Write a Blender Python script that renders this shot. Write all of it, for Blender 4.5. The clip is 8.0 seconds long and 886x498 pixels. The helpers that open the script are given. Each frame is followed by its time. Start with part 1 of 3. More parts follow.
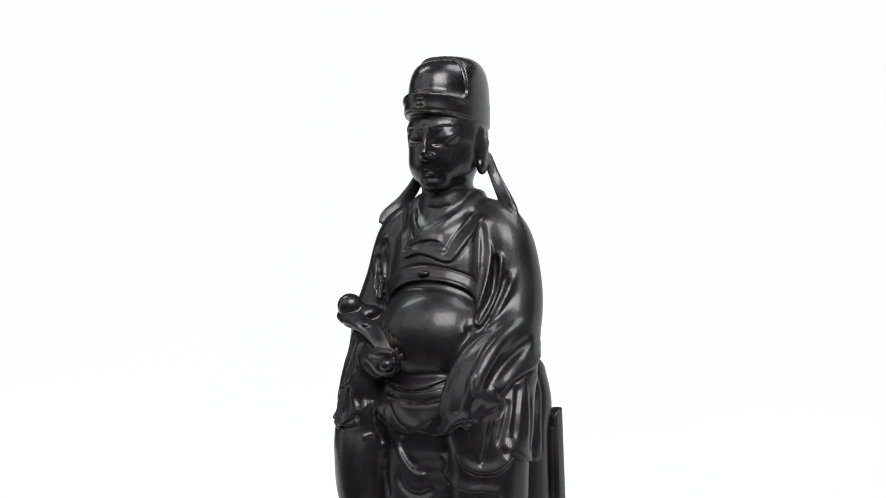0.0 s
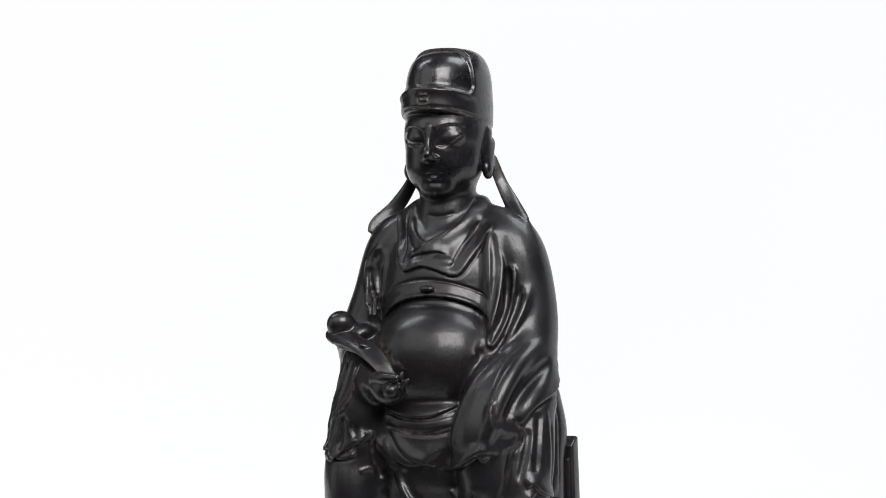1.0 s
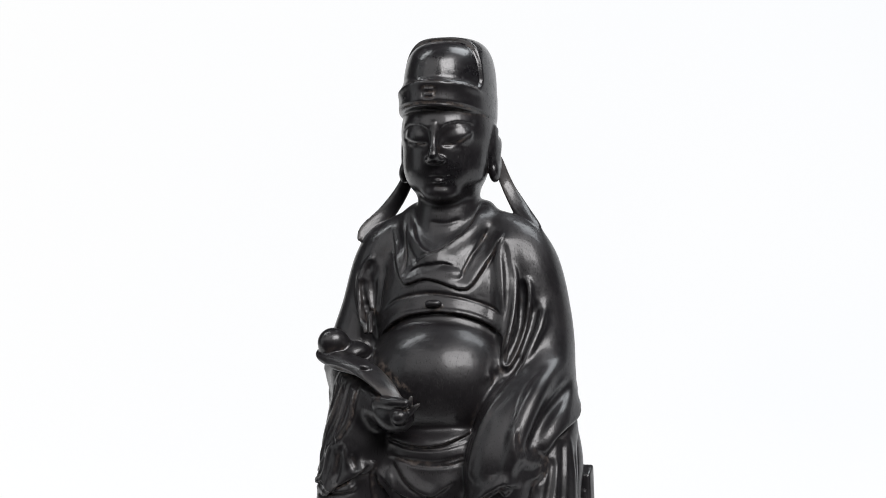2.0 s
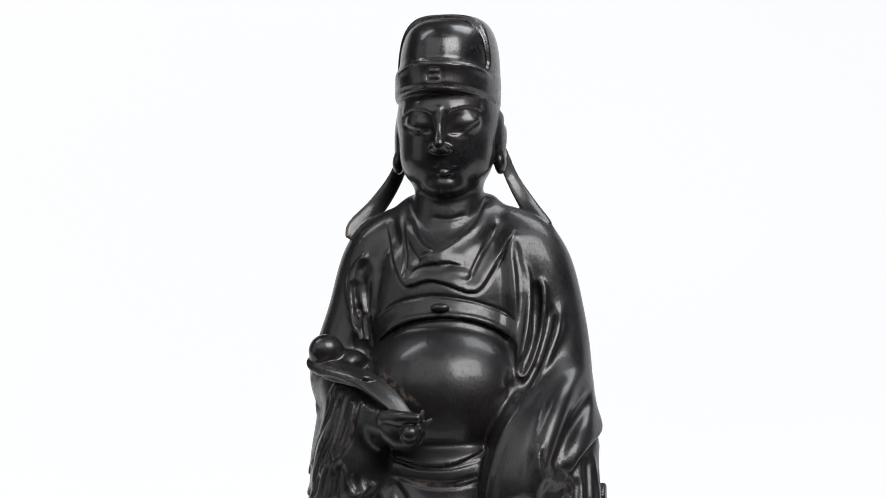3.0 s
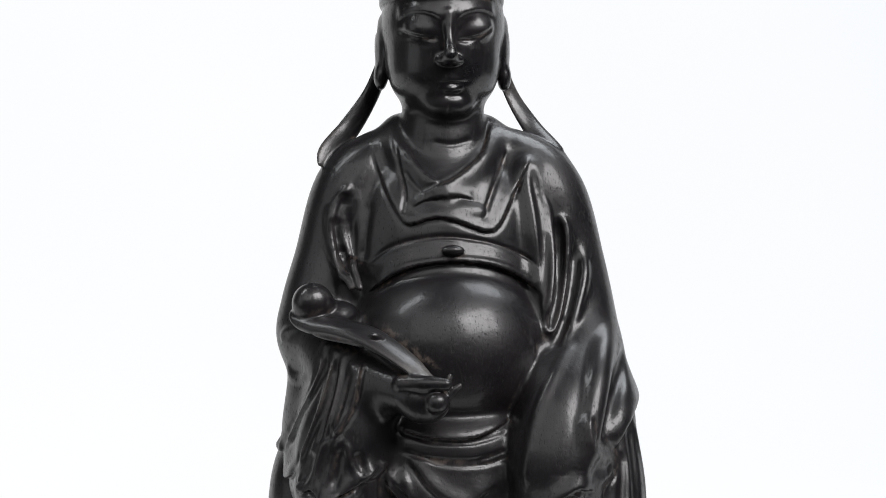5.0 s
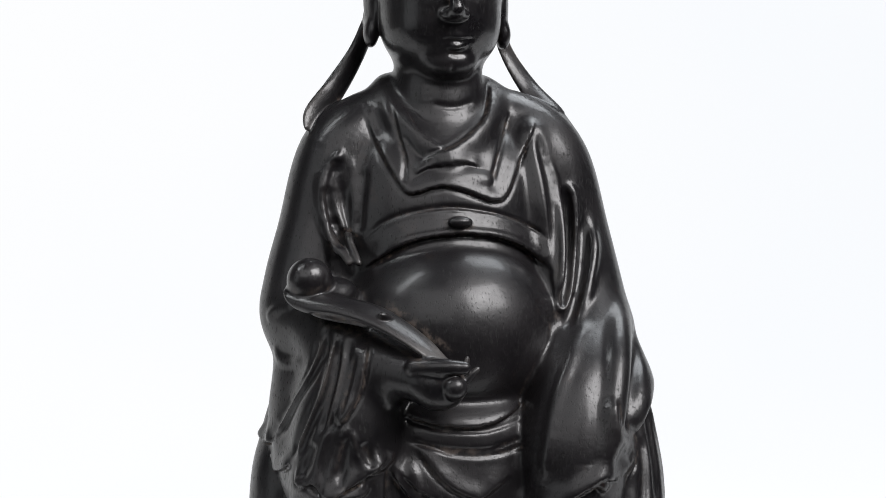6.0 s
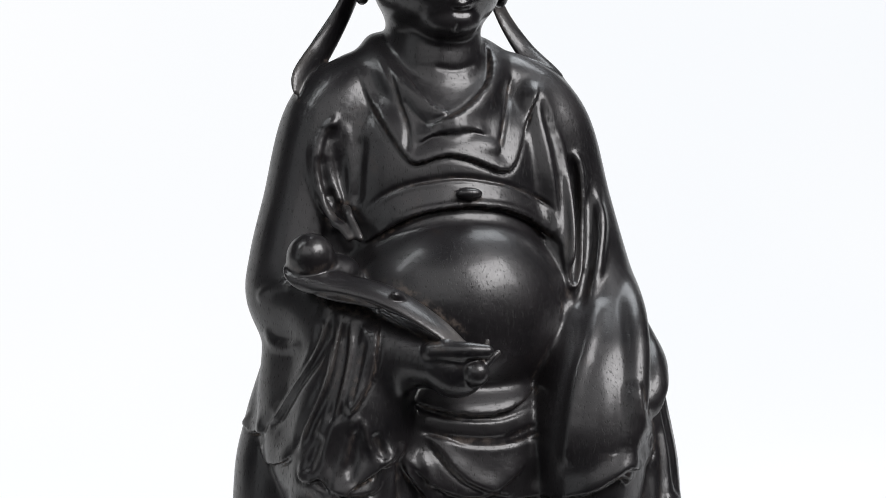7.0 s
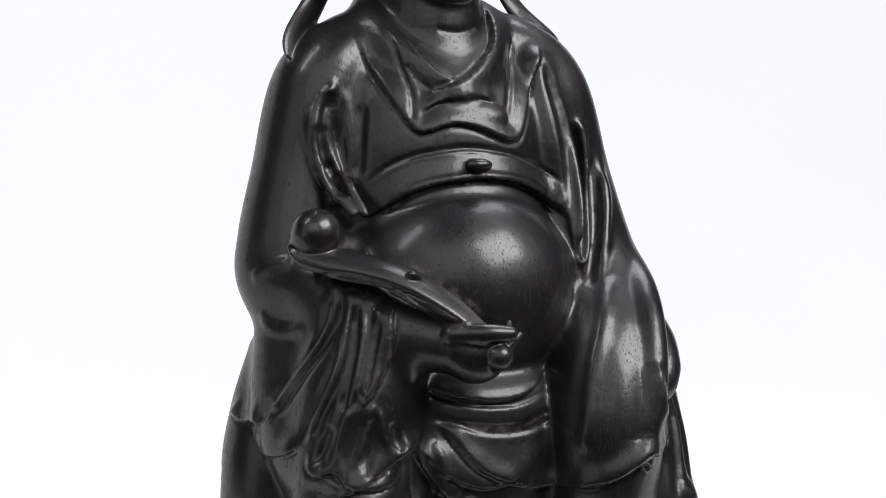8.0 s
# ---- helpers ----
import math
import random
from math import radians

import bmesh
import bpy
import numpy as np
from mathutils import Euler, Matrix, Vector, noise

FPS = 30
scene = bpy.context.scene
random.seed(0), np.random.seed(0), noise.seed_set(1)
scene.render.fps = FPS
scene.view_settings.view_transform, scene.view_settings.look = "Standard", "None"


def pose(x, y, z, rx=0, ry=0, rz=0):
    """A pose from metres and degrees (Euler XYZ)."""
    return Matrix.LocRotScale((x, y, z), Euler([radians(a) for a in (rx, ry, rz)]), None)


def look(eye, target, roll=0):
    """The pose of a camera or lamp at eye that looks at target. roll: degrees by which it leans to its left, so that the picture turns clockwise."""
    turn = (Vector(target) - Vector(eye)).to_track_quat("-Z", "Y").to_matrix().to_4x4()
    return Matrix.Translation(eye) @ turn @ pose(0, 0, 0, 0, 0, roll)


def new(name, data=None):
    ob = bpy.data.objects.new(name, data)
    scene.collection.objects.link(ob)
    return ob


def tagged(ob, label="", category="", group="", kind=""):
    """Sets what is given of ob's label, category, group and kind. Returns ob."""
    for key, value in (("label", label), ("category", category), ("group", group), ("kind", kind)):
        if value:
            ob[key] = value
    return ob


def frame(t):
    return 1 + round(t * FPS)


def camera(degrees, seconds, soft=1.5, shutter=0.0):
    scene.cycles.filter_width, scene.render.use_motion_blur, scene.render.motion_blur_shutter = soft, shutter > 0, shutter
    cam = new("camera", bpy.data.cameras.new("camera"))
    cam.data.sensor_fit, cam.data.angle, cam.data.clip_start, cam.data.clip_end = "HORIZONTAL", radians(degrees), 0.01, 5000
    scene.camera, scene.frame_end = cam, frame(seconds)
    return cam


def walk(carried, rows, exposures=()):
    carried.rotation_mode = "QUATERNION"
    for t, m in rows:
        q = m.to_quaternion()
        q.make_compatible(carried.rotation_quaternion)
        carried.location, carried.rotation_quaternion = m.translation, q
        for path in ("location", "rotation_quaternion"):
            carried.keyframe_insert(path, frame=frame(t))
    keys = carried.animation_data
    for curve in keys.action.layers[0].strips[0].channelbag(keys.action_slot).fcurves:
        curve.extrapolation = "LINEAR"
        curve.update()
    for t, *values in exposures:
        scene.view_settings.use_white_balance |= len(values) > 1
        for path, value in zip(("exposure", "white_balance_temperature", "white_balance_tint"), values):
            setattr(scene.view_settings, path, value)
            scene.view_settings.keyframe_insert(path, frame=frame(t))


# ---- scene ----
cam = camera(20, 8.0, soft=0.9)
walk(cam, [
    (0.00, pose(0.7445, -1.2880, 0.2488, 90.058, 0.143, 30.112)),
    (0.25, pose(0.6909, -1.2746, 0.2510, 90.045, 0.123, 28.541)),
    (0.50, pose(0.6390, -1.2605, 0.2530, 90.034, 0.101, 26.962)),
    (0.75, pose(0.5885, -1.2458, 0.2548, 90.027, 0.080, 25.374)),
    (1.00, pose(0.5397, -1.2304, 0.2564, 90.022, 0.058, 23.777)),
    (1.25, pose(0.4923, -1.2145, 0.2578, 90.020, 0.036, 22.169)),
    (1.50, pose(0.4465, -1.1980, 0.2591, 90.021, 0.013, 20.551)),
    (1.70, pose(0.4109, -1.1844, 0.2600, 90.024, -0.006, 19.248)),
    (2.00, pose(0.3592, -1.1635, 0.2612, 90.032, -0.034, 17.280)),
    (2.30, pose(0.3095, -1.1419, 0.2621, 90.043, -0.063, 15.295)),
    (2.50, pose(0.2775, -1.1272, 0.2627, 90.144, -0.082, 13.962)),
    (2.60, pose(0.2619, -1.1197, 0.2629, 90.185, -0.092, 13.293)),
    (2.70, pose(0.2464, -1.1122, 0.2632, 90.143, -0.102, 12.622)),
    (2.80, pose(0.2312, -1.1046, 0.2634, 90.052, -0.112, 11.948)),
    (3.00, pose(0.2013, -1.0893, 0.2637, 89.866, -0.133, 10.597)),
    (3.25, pose(0.1652, -1.0698, 0.2641, 89.640, -0.158, 8.896)),
    (3.50, pose(0.1304, -1.0501, 0.2644, 89.420, -0.184, 7.185)),
    (4.00, pose(0.0644, -1.0099, 0.2648, 88.994, -0.238, 3.729)),
    (4.50, pose(0.0032, -0.9688, 0.2649, 88.583, -0.293, 0.233)),
    (5.00, pose(-0.0534, -0.9273, 0.2650, 88.181, -0.350, -3.298)),
    (5.50, pose(-0.1056, -0.8855, 0.2649, 87.782, -0.409, -6.857)),
    (6.00, pose(-0.1537, -0.8436, 0.2649, 87.379, -0.469, -10.434)),
    (6.50, pose(-0.1979, -0.8021, 0.2650, 86.968, -0.531, -14.021)),
    (7.00, pose(-0.2384, -0.7610, 0.2654, 86.541, -0.594, -17.605)),
    (7.50, pose(-0.2753, -0.7206, 0.2660, 86.093, -0.660, -21.173)),
    (8.00, pose(-0.3090, -0.6813, 0.2669, 85.618, -0.727, -24.711)),
])

# ---- light ----
world = bpy.data.worlds.new("studio_dark")
world.use_nodes = True
world.node_tree.nodes["Background"].inputs[0].default_value = (0.9, 0.95, 1.0, 1)
world.node_tree.nodes["Background"].inputs[1].default_value = 0.022
scene.world = world


def softbox(name, eye, target, wide, high, watts, colour):
    lamp = bpy.data.lights.new(name, "AREA")
    lamp.shape, lamp.size, lamp.size_y = "RECTANGLE", wide, high
    lamp.energy, lamp.color = watts, colour
    new(name, lamp).matrix_world = look(eye, target)


softbox("key_light", (0.7, -0.88, 1.2), (0, 0, 0.22), 1.0, 0.7, 32, (1.0, 0.98, 0.99))
softbox("front_light", (-0.55, -1.1, 1.1), (0, 0, 0.22), 1.2, 1.0, 6, (1.0, 0.99, 1.0))
softbox("side_light", (-1.35, -0.55, 0.55), (0, 0, 0.22), 0.7, 1.1, 2.2, (0.95, 0.98, 1.0))
softbox("top_light", (0.4, 0.3, 1.15), (0, 0, 0.22), 0.5, 0.5, 6.0, (0.92, 0.96, 1.0))
softbox("strip_light", (-0.6, -0.1, 1.1), (0, 0, 0.22), 0.12, 0.5, 2.5, (0.95, 0.98, 1.0))


# ---- materials ----
def shader(name):
    m = bpy.data.materials.new(name)
    m.use_nodes = True
    nt = m.node_tree
    return m, nt, nt.nodes["Principled BSDF"]


def node(nt, kind, **sets):
    n = nt.nodes.new(kind)
    for key, value in sets.items():
        n.inputs[key.replace("_", " ")].default_value = value
    return n


def ramp(nt, source, low, high, a, b):
    n = nt.nodes.new("ShaderNodeMapRange")
    n.inputs[1].default_value, n.inputs[2].default_value = low, high
    n.inputs[3].default_value, n.inputs[4].default_value = a, b
    nt.links.new(source, n.inputs[0])
    return n.outputs[0]


def blend(nt, factor, a, b):
    n = nt.nodes.new("ShaderNodeMix")
    n.data_type = "RGBA"
    nt.links.new(factor, n.inputs[0])
    for slot, value in ((6, a), (7, b)):
        if isinstance(value, tuple):
            n.inputs[slot].default_value = (*value, 1)
        else:
            nt.links.new(value, n.inputs[slot])
    return n.outputs[2]


def dark_wood():
    """Old, waxed, nearly black hardwood: upright pores, rubbed patches, brown dust."""
    m, nt, p = shader("dark_wood")
    link = nt.links.new
    place = node(nt, "ShaderNodeTexCoord").outputs["Object"]
    stretch = node(nt, "ShaderNodeMapping", Scale=(2000.0, 2000.0, 380.0))
    link(place, stretch.inputs[0])
    pores = node(nt, "ShaderNodeTexNoise", Scale=1.0, Detail=1.0)
    link(stretch.outputs[0], pores.inputs[0])
    pore = ramp(nt, pores.outputs[0], 0.61, 0.72, 0, 1)
    broad = node(nt, "ShaderNodeTexNoise", Scale=38.0, Detail=4.0, Roughness=0.6)
    link(place, broad.inputs[0])
    fine = node(nt, "ShaderNodeTexNoise", Scale=420.0, Detail=3.0, Roughness=0.6)
    link(place, fine.inputs[0])
    wear = node(nt, "ShaderNodeTexNoise", Scale=90.0, Detail=5.0, Roughness=0.7)
    link(place, wear.inputs[0])
    tone = blend(nt, ramp(nt, broad.outputs[0], 0.35, 0.7, 0, 1), (0.0046, 0.0042, 0.0051), (0.0098, 0.0083, 0.0093))
    tone = blend(nt, ramp(nt, wear.outputs[0], 0.62, 0.75, 0, 0.7), tone, (0.02, 0.013, 0.011))
    tone = blend(nt, pore, tone, (0.002, 0.0018, 0.0018))
    dust = nt.nodes.new("ShaderNodeAttribute")
    dust.attribute_name = "dust"
    mask = nt.nodes.new("ShaderNodeMath")
    mask.operation = "MULTIPLY"
    link(dust.outputs["Fac"], mask.inputs[0])
    link(ramp(nt, fine.outputs[0], 0.45, 0.64, 0.02, 0.75), mask.inputs[1])
    tone = blend(nt, mask.outputs[0], tone, (0.12, 0.092, 0.075))
    worn = nt.nodes.new("ShaderNodeAttribute")
    worn.attribute_name = "worn"
    rub = nt.nodes.new("ShaderNodeMath")
    rub.operation = "MULTIPLY"
    link(worn.outputs["Fac"], rub.inputs[0])
    link(ramp(nt, wear.outputs[0], 0.35, 0.6, 0.2, 1), rub.inputs[1])
    tone = blend(nt, rub.outputs[0], tone, (0.045, 0.041, 0.039))
    link(tone, p.inputs["Base Color"])
    rough = nt.nodes.new("ShaderNodeMath")
    rough.operation = "ADD"
    link(ramp(nt, broad.outputs[0], 0.3, 0.7, 0.3, 0.45), rough.inputs[0])
    link(ramp(nt, fine.outputs[0], 0.35, 0.7, -0.02, 0.05), rough.inputs[1])
    more = nt.nodes.new("ShaderNodeMath")
    more.operation = "ADD"
    link(rough.outputs[0], more.inputs[0])
    dull = nt.nodes.new("ShaderNodeMath")
    dull.operation = "ADD"
    link(ramp(nt, mask.outputs[0], 0, 1, 0, 0.4), dull.inputs[0])
    link(ramp(nt, pore, 0, 1, 0, 0.4), dull.inputs[1])
    link(dull.outputs[0], more.inputs[1])
    polish = nt.nodes.new("ShaderNodeAttribute")
    polish.attribute_name = "polish"
    gloss = nt.nodes.new("ShaderNodeMath")
    gloss.operation = "SUBTRACT"
    link(more.outputs[0], gloss.inputs[0])
    link(ramp(nt, polish.outputs["Fac"], 0, 1, 0, 0.05), gloss.inputs[1])
    link(gloss.outputs[0], p.inputs["Roughness"])
    link(ramp(nt, polish.outputs["Fac"], 0, 1, 0.2, 0.32), p.inputs["Coat Weight"])
    p.inputs["IOR"].default_value = 1.48
    p.inputs["Specular IOR Level"].default_value = 0.41
    p.inputs["Coat Roughness"].default_value = 0.14
    bump = node(nt, "ShaderNodeBump", Strength=0.2, Distance=0.0002)
    link(ramp(nt, pores.outputs[0], 0.6, 0.74, 1, 0), bump.inputs["Height"])
    bump2 = node(nt, "ShaderNodeBump", Strength=0.26, Distance=0.0003)
    link(fine.outputs[0], bump2.inputs["Height"])
    link(bump.outputs[0], bump2.inputs["Normal"])
    tool = node(nt, "ShaderNodeTexNoise", Scale=150.0, Detail=2.0)
    link(place, tool.inputs[0])
    bump3 = node(nt, "ShaderNodeBump", Strength=0.09, Distance=0.001)
    link(tool.outputs[0], bump3.inputs["Height"])
    link(bump2.outputs[0], bump3.inputs["Normal"])
    link(bump3.outputs[0], p.inputs["Normal"])
    return m


def paper():
    m, nt, p = shader("white_paper")
    place = node(nt, "ShaderNodeTexCoord").outputs["Object"]
    n = node(nt, "ShaderNodeTexNoise", Scale=60.0, Detail=4.0)
    nt.links.new(place, n.inputs[0])
    nt.links.new(blend(nt, n.outputs[0], (0.8, 0.8, 0.8), (0.86, 0.86, 0.86)), p.inputs["Base Color"])
    p.inputs["Roughness"].default_value = 0.8
    return m


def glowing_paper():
    """White backdrop sheet, its lighting put into emission, a little cooler to one side."""
    m, nt, p = shader("emission_lit_sheet")
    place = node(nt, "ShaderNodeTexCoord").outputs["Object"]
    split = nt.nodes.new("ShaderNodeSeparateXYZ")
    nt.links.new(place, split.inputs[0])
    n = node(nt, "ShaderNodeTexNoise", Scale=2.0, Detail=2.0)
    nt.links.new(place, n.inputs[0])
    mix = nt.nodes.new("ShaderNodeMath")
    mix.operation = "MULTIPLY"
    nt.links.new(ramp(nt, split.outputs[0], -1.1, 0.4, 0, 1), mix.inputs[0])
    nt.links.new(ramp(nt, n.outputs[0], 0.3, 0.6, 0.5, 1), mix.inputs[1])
    # emission carries the sheet's brightness and the cooler light towards +x
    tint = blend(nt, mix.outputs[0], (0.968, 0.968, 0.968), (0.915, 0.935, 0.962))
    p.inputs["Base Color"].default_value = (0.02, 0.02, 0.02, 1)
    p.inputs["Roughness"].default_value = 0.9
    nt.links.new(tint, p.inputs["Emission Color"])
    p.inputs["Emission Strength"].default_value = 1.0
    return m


def plaster():
    m, nt, p = shader("grey_wall")
    place = node(nt, "ShaderNodeTexCoord").outputs["Object"]
    n = node(nt, "ShaderNodeTexNoise", Scale=6.0, Detail=6.0)
    nt.links.new(place, n.inputs[0])
    nt.links.new(blend(nt, n.outputs[0], (0.06, 0.06, 0.065), (0.09, 0.09, 0.095)), p.inputs["Base Color"])
    p.inputs["Roughness"].default_value = 0.9
    return m


WOOD, PAPER, GLOW, WALL = dark_wood(), paper(), glowing_paper(), plaster()


# ---- building ----
def solid(name, verts, faces, material, parent=None, label="", smooth=False):
    me = bpy.data.meshes.new(name)
    me.from_pydata([tuple(map(float, p)) for p in verts], [], [tuple(map(int, f)) for f in faces])
    me.validate()
    if smooth:
        me.polygons.foreach_set("use_smooth", [True] * len(me.polygons))
    me.materials.append(material)
    ob = new(name, me)
    ob.parent = parent
    return tagged(ob, label)


def part(name, bm, material, parent=None, label="", smooth=False):
    me = bpy.data.meshes.new(name)
    bm.to_mesh(me)
    bm.free()
    if smooth:
        me.polygons.foreach_set("use_smooth", [True] * len(me.polygons))
    me.materials.append(material)
    ob = new(name, me)
    ob.parent = parent
    return tagged(ob, label)


def box(low, high, bevel=0.0, segments=3):
    bm = bmesh.new()
    bmesh.ops.create_cube(bm, size=1)
    for vert in bm.verts:
        vert.co = [a + (c + 0.5) * (b - a) for a, b, c in zip(low, high, vert.co)]
    if bevel:
        bmesh.ops.bevel(bm, geom=bm.edges[:], offset=bevel, segments=segments, profile=0.5, affect="EDGES")
    return bm


# ---- setting ----
def sweep():
    """A roll of white sheet: flat on the table behind the statue, curving up to an upright wall."""
    profile = [(0.1, 0.0), (0.3, 0.0), (0.55, 0.0), (0.85, 0.0)]
    profile += [(0.85 + 0.6 * math.sin(a), 0.6 - 0.6 * math.cos(a)) for a in [math.pi / 2 * i / 16 for i in range(1, 17)]]
    profile += [(1.45, 0.8), (1.45, 1.05)]
    verts, faces, across = [], [], [-2.0 + 4.0 * j / 20 for j in range(21)]
    for x in across:
        verts += [(x, y, z) for y, z in profile]
    n = len(profile)
    for j in range(len(across) - 1):
        for i in range(n - 1):
            faces.append((j * n + i, (j + 1) * n + i, (j + 1) * n + i + 1, j * n + i + 1))
    return tagged(solid("backdrop", verts, faces, GLOW, smooth=True), "seamless bright white studio backdrop sheet, its lighting added as emission", "backdrop", kind="structure")


sweep()
table = tagged(new("studio_table"), "long white paper covered studio table under the statue", "table")
part("tabletop", box((-1.6, -0.16, -0.034), (1.6, 1.0, -0.004), 0.004), PAPER, table)
for x in (-1.5, 1.5):
    for y in (-0.1, 0.9):
        part("leg", box((x - 0.03, y - 0.03, -0.9), (x + 0.03, y + 0.03, -0.034), 0.004), WALL, table)
tagged(part("floor", box((-3.2, -3.2, -0.95), (3.2, 3.2, -0.9)), WALL), "dark grey studio floor", "floor", kind="structure")
tagged(part("ceiling", box((-3.2, -3.2, 2.4), (3.2, 3.2, 2.5)), WALL), "dark grey studio ceiling", "ceiling", kind="structure")
for name, low, high in (("wall_north", (-3.2, 3.2, -0.9), (3.2, 3.3, 2.4)), ("wall_south", (-3.2, -3.3, -0.9), (3.2, -3.2, 2.4)),
                        ("wall_east", (3.2, -3.2, -0.9), (3.3, 3.2, 2.4)), ("wall_west", (-3.3, -3.2, -0.9), (-3.2, 3.2, 2.4))):
    tagged(part(name, box(low, high), WALL), "dark grey studio wall", "wall", kind="structure")


STEP = 0.52


# ---- carving tools: a distance field on a grid, in millimetres ----
class Clay:
    """A solid as a signed distance field, shaped by adding, cutting and stroking."""

    def __init__(self, low, high, step):
        self.low, self.step = np.array(low, float), step
        self.size = [int((b - a) / step) + 1 for a, b in zip(low, high)]
        self.d = np.full(self.size, 40.0, np.float32)

    def window(self, low, high):
        a = [max(0, int((l - o) / self.step)) for l, o in zip(low, self.low)]
        b = [min(n, int((h - o) / self.step) + 2) for h, o, n in zip(high, self.low, self.size)]
        axes = [np.float32(self.low[i] + self.step * np.arange(a[i], max(b[i], a[i] + 1))) for i in range(3)]
        cut = tuple(slice(a[i], max(b[i], a[i] + 1)) for i in range(3))
        return cut, axes[0][:, None, None], axes[1][None, :, None], axes[2][None, None, :]

    def merge(self, cut, e, soft, mode):
        d = self.d[cut]
        if mode == "cut":
            e = -e
            h = np.clip(0.5 - 0.5 * (d - e) / soft, 0, 1)
            self.d[cut] = d * (1 - h) + e * h + soft * h * (1 - h)
        else:
            h = np.clip(0.5 + 0.5 * (d - e) / soft, 0, 1)
            self.d[cut] = d * (1 - h) + e * h - soft * h * (1 - h)

    def ball(self, centre, radii, soft=2.0, turn=(0, 0, 0), power=2.0, mode="add"):
        """An ellipsoid, or with power above 2 a boxier one. turn: degrees about x, y, z."""
        c, r = np.array(centre, float), np.array(radii, float)
        reach = r.max() * (1.0 if not any(turn) and power == 2 else 1.3) + soft + 4
        cut, x, y, z = self.window(c - (r + soft + 4 if not any(turn) else reach), c + (r + soft + 4 if not any(turn) else reach))
        x, y, z = x - c[0], y - c[1], z - c[2]
        if any(turn):
            m = np.array(Euler([radians(a) for a in turn]).to_matrix()).T
            x, y, z = [m[i, 0] * x + m[i, 1] * y + m[i, 2] * z for i in range(3)]
        if power == 2:
            k = np.sqrt((x / r[0]) ** 2 + (y / r[1]) ** 2 + (z / r[2]) ** 2)
            g = np.sqrt((x / r[0] ** 2) ** 2 + (y / r[1] ** 2) ** 2 + (z / r[2] ** 2) ** 2) + 1e-6
            e = np.where(k < 0.3, -r.min() * 0.7, k * (k - 1) / g)
        else:
            flat = np.sqrt((x / r[0]) ** 2 + (y / r[1]) ** 2)
            k = (flat ** power + np.abs(z / r[2]) ** power) ** (1 / power)
            e = (k - 1) * r.min() * (0.6 + 0.4 * np.minimum(k, 1))
        self.merge(cut, np.float32(e), soft, mode)

    def limb(self, joints, soft=3.0, flat=1.0, across=(0, 1, 0), mode="add"):
        """A tube through joints (x, y, z, radius). flat below 1 thins it along the direction across."""
        p = bend(joints, 9)
        a = np.array(across, float) / np.linalg.norm(across)
        wide = p[:, 3].max() + soft + 4
        cut, x, y, z = self.window(p[:, :3].min(0) - wide, p[:, :3].max(0) + wide)
        if flat != 1.0:
            stretch = np.eye(3) + (1 / flat - 1) * np.outer(a, a)
            x, y, z = [stretch[i, 0] * x + stretch[i, 1] * y + stretch[i, 2] * z for i in range(3)]
            p = np.hstack([p[:, :3] @ stretch, p[:, 3:]])
        e = None
        for s, t in zip(p[:-1], p[1:]):
            v = t[:3] - s[:3]
            h = np.clip(((x - s[0]) * v[0] + (y - s[1]) * v[1] + (z - s[2]) * v[2]) / (v @ v + 1e-9), 0, 1)
            qx, qy, qz = x - s[0] - h * v[0], y - s[1] - h * v[1], z - s[2] - h * v[2]
            one = np.sqrt(qx * qx + qy * qy + qz * qz) - (s[3] + h * (t[3] - s[3]))
            e = one if e is None else np.minimum(e, one)
        self.merge(cut, np.float32(e * min(flat, 1.0)), soft, mode)

    def plane(self, point, normal, soft=1.0, low=None, high=None):
        """Cut away what lies on the normal's side of a plane, inside a window."""
        cut, x, y, z = self.window(self.low if low is None else low, self.low + self.step * np.array(self.size) if high is None else high)
        e = (x - point[0]) * normal[0] + (y - point[1]) * normal[1] + (z - point[2]) * normal[2]
        self.merge(cut, np.float32(-e), soft, "cut")

    def absorb(self, other, soft):
        """Add another solid that was shaped on a smaller grid."""
        cut, x, y, z = self.window(other.low, other.low + other.step * (np.array(other.size) - 2))
        shape = self.d[cut].shape
        pts = np.stack([np.broadcast_to(w, shape).ravel() for w in (x, y, z)], -1)
        self.merge(cut, np.float32(other.value(pts).reshape(shape)), soft, "add")

    def inset(self, turn, centre, half, depth, corner=4.0, edge=0.8, front=0.0, slope=0.0):
        """Sink a rounded rectangle (u, z) of the side that faces the view."""
        c, s = math.cos(radians(turn)), math.sin(radians(turn))
        r = max(half) * 1.5 + 4
        cut, x, y, z = self.window((-r - 20, -60, centre[1] - half[1] - 4), (r + 20, front, centre[1] + half[1] + 4))
        u = x * c + y * s - centre[0]
        w = z - centre[1] + slope * (y + 28) + 0 * u
        qx, qz = np.abs(u + 0 * w) - half[0] + corner, np.abs(w) - half[1] + corner
        e = np.hypot(np.maximum(qx, 0), np.maximum(qz, 0)) + np.minimum(np.maximum(qx, qz), 0) - corner
        m = np.clip(0.5 - e / (2 * edge), 0, 1)
        self.d[cut] += np.float32(depth * m * m * (3 - 2 * m))

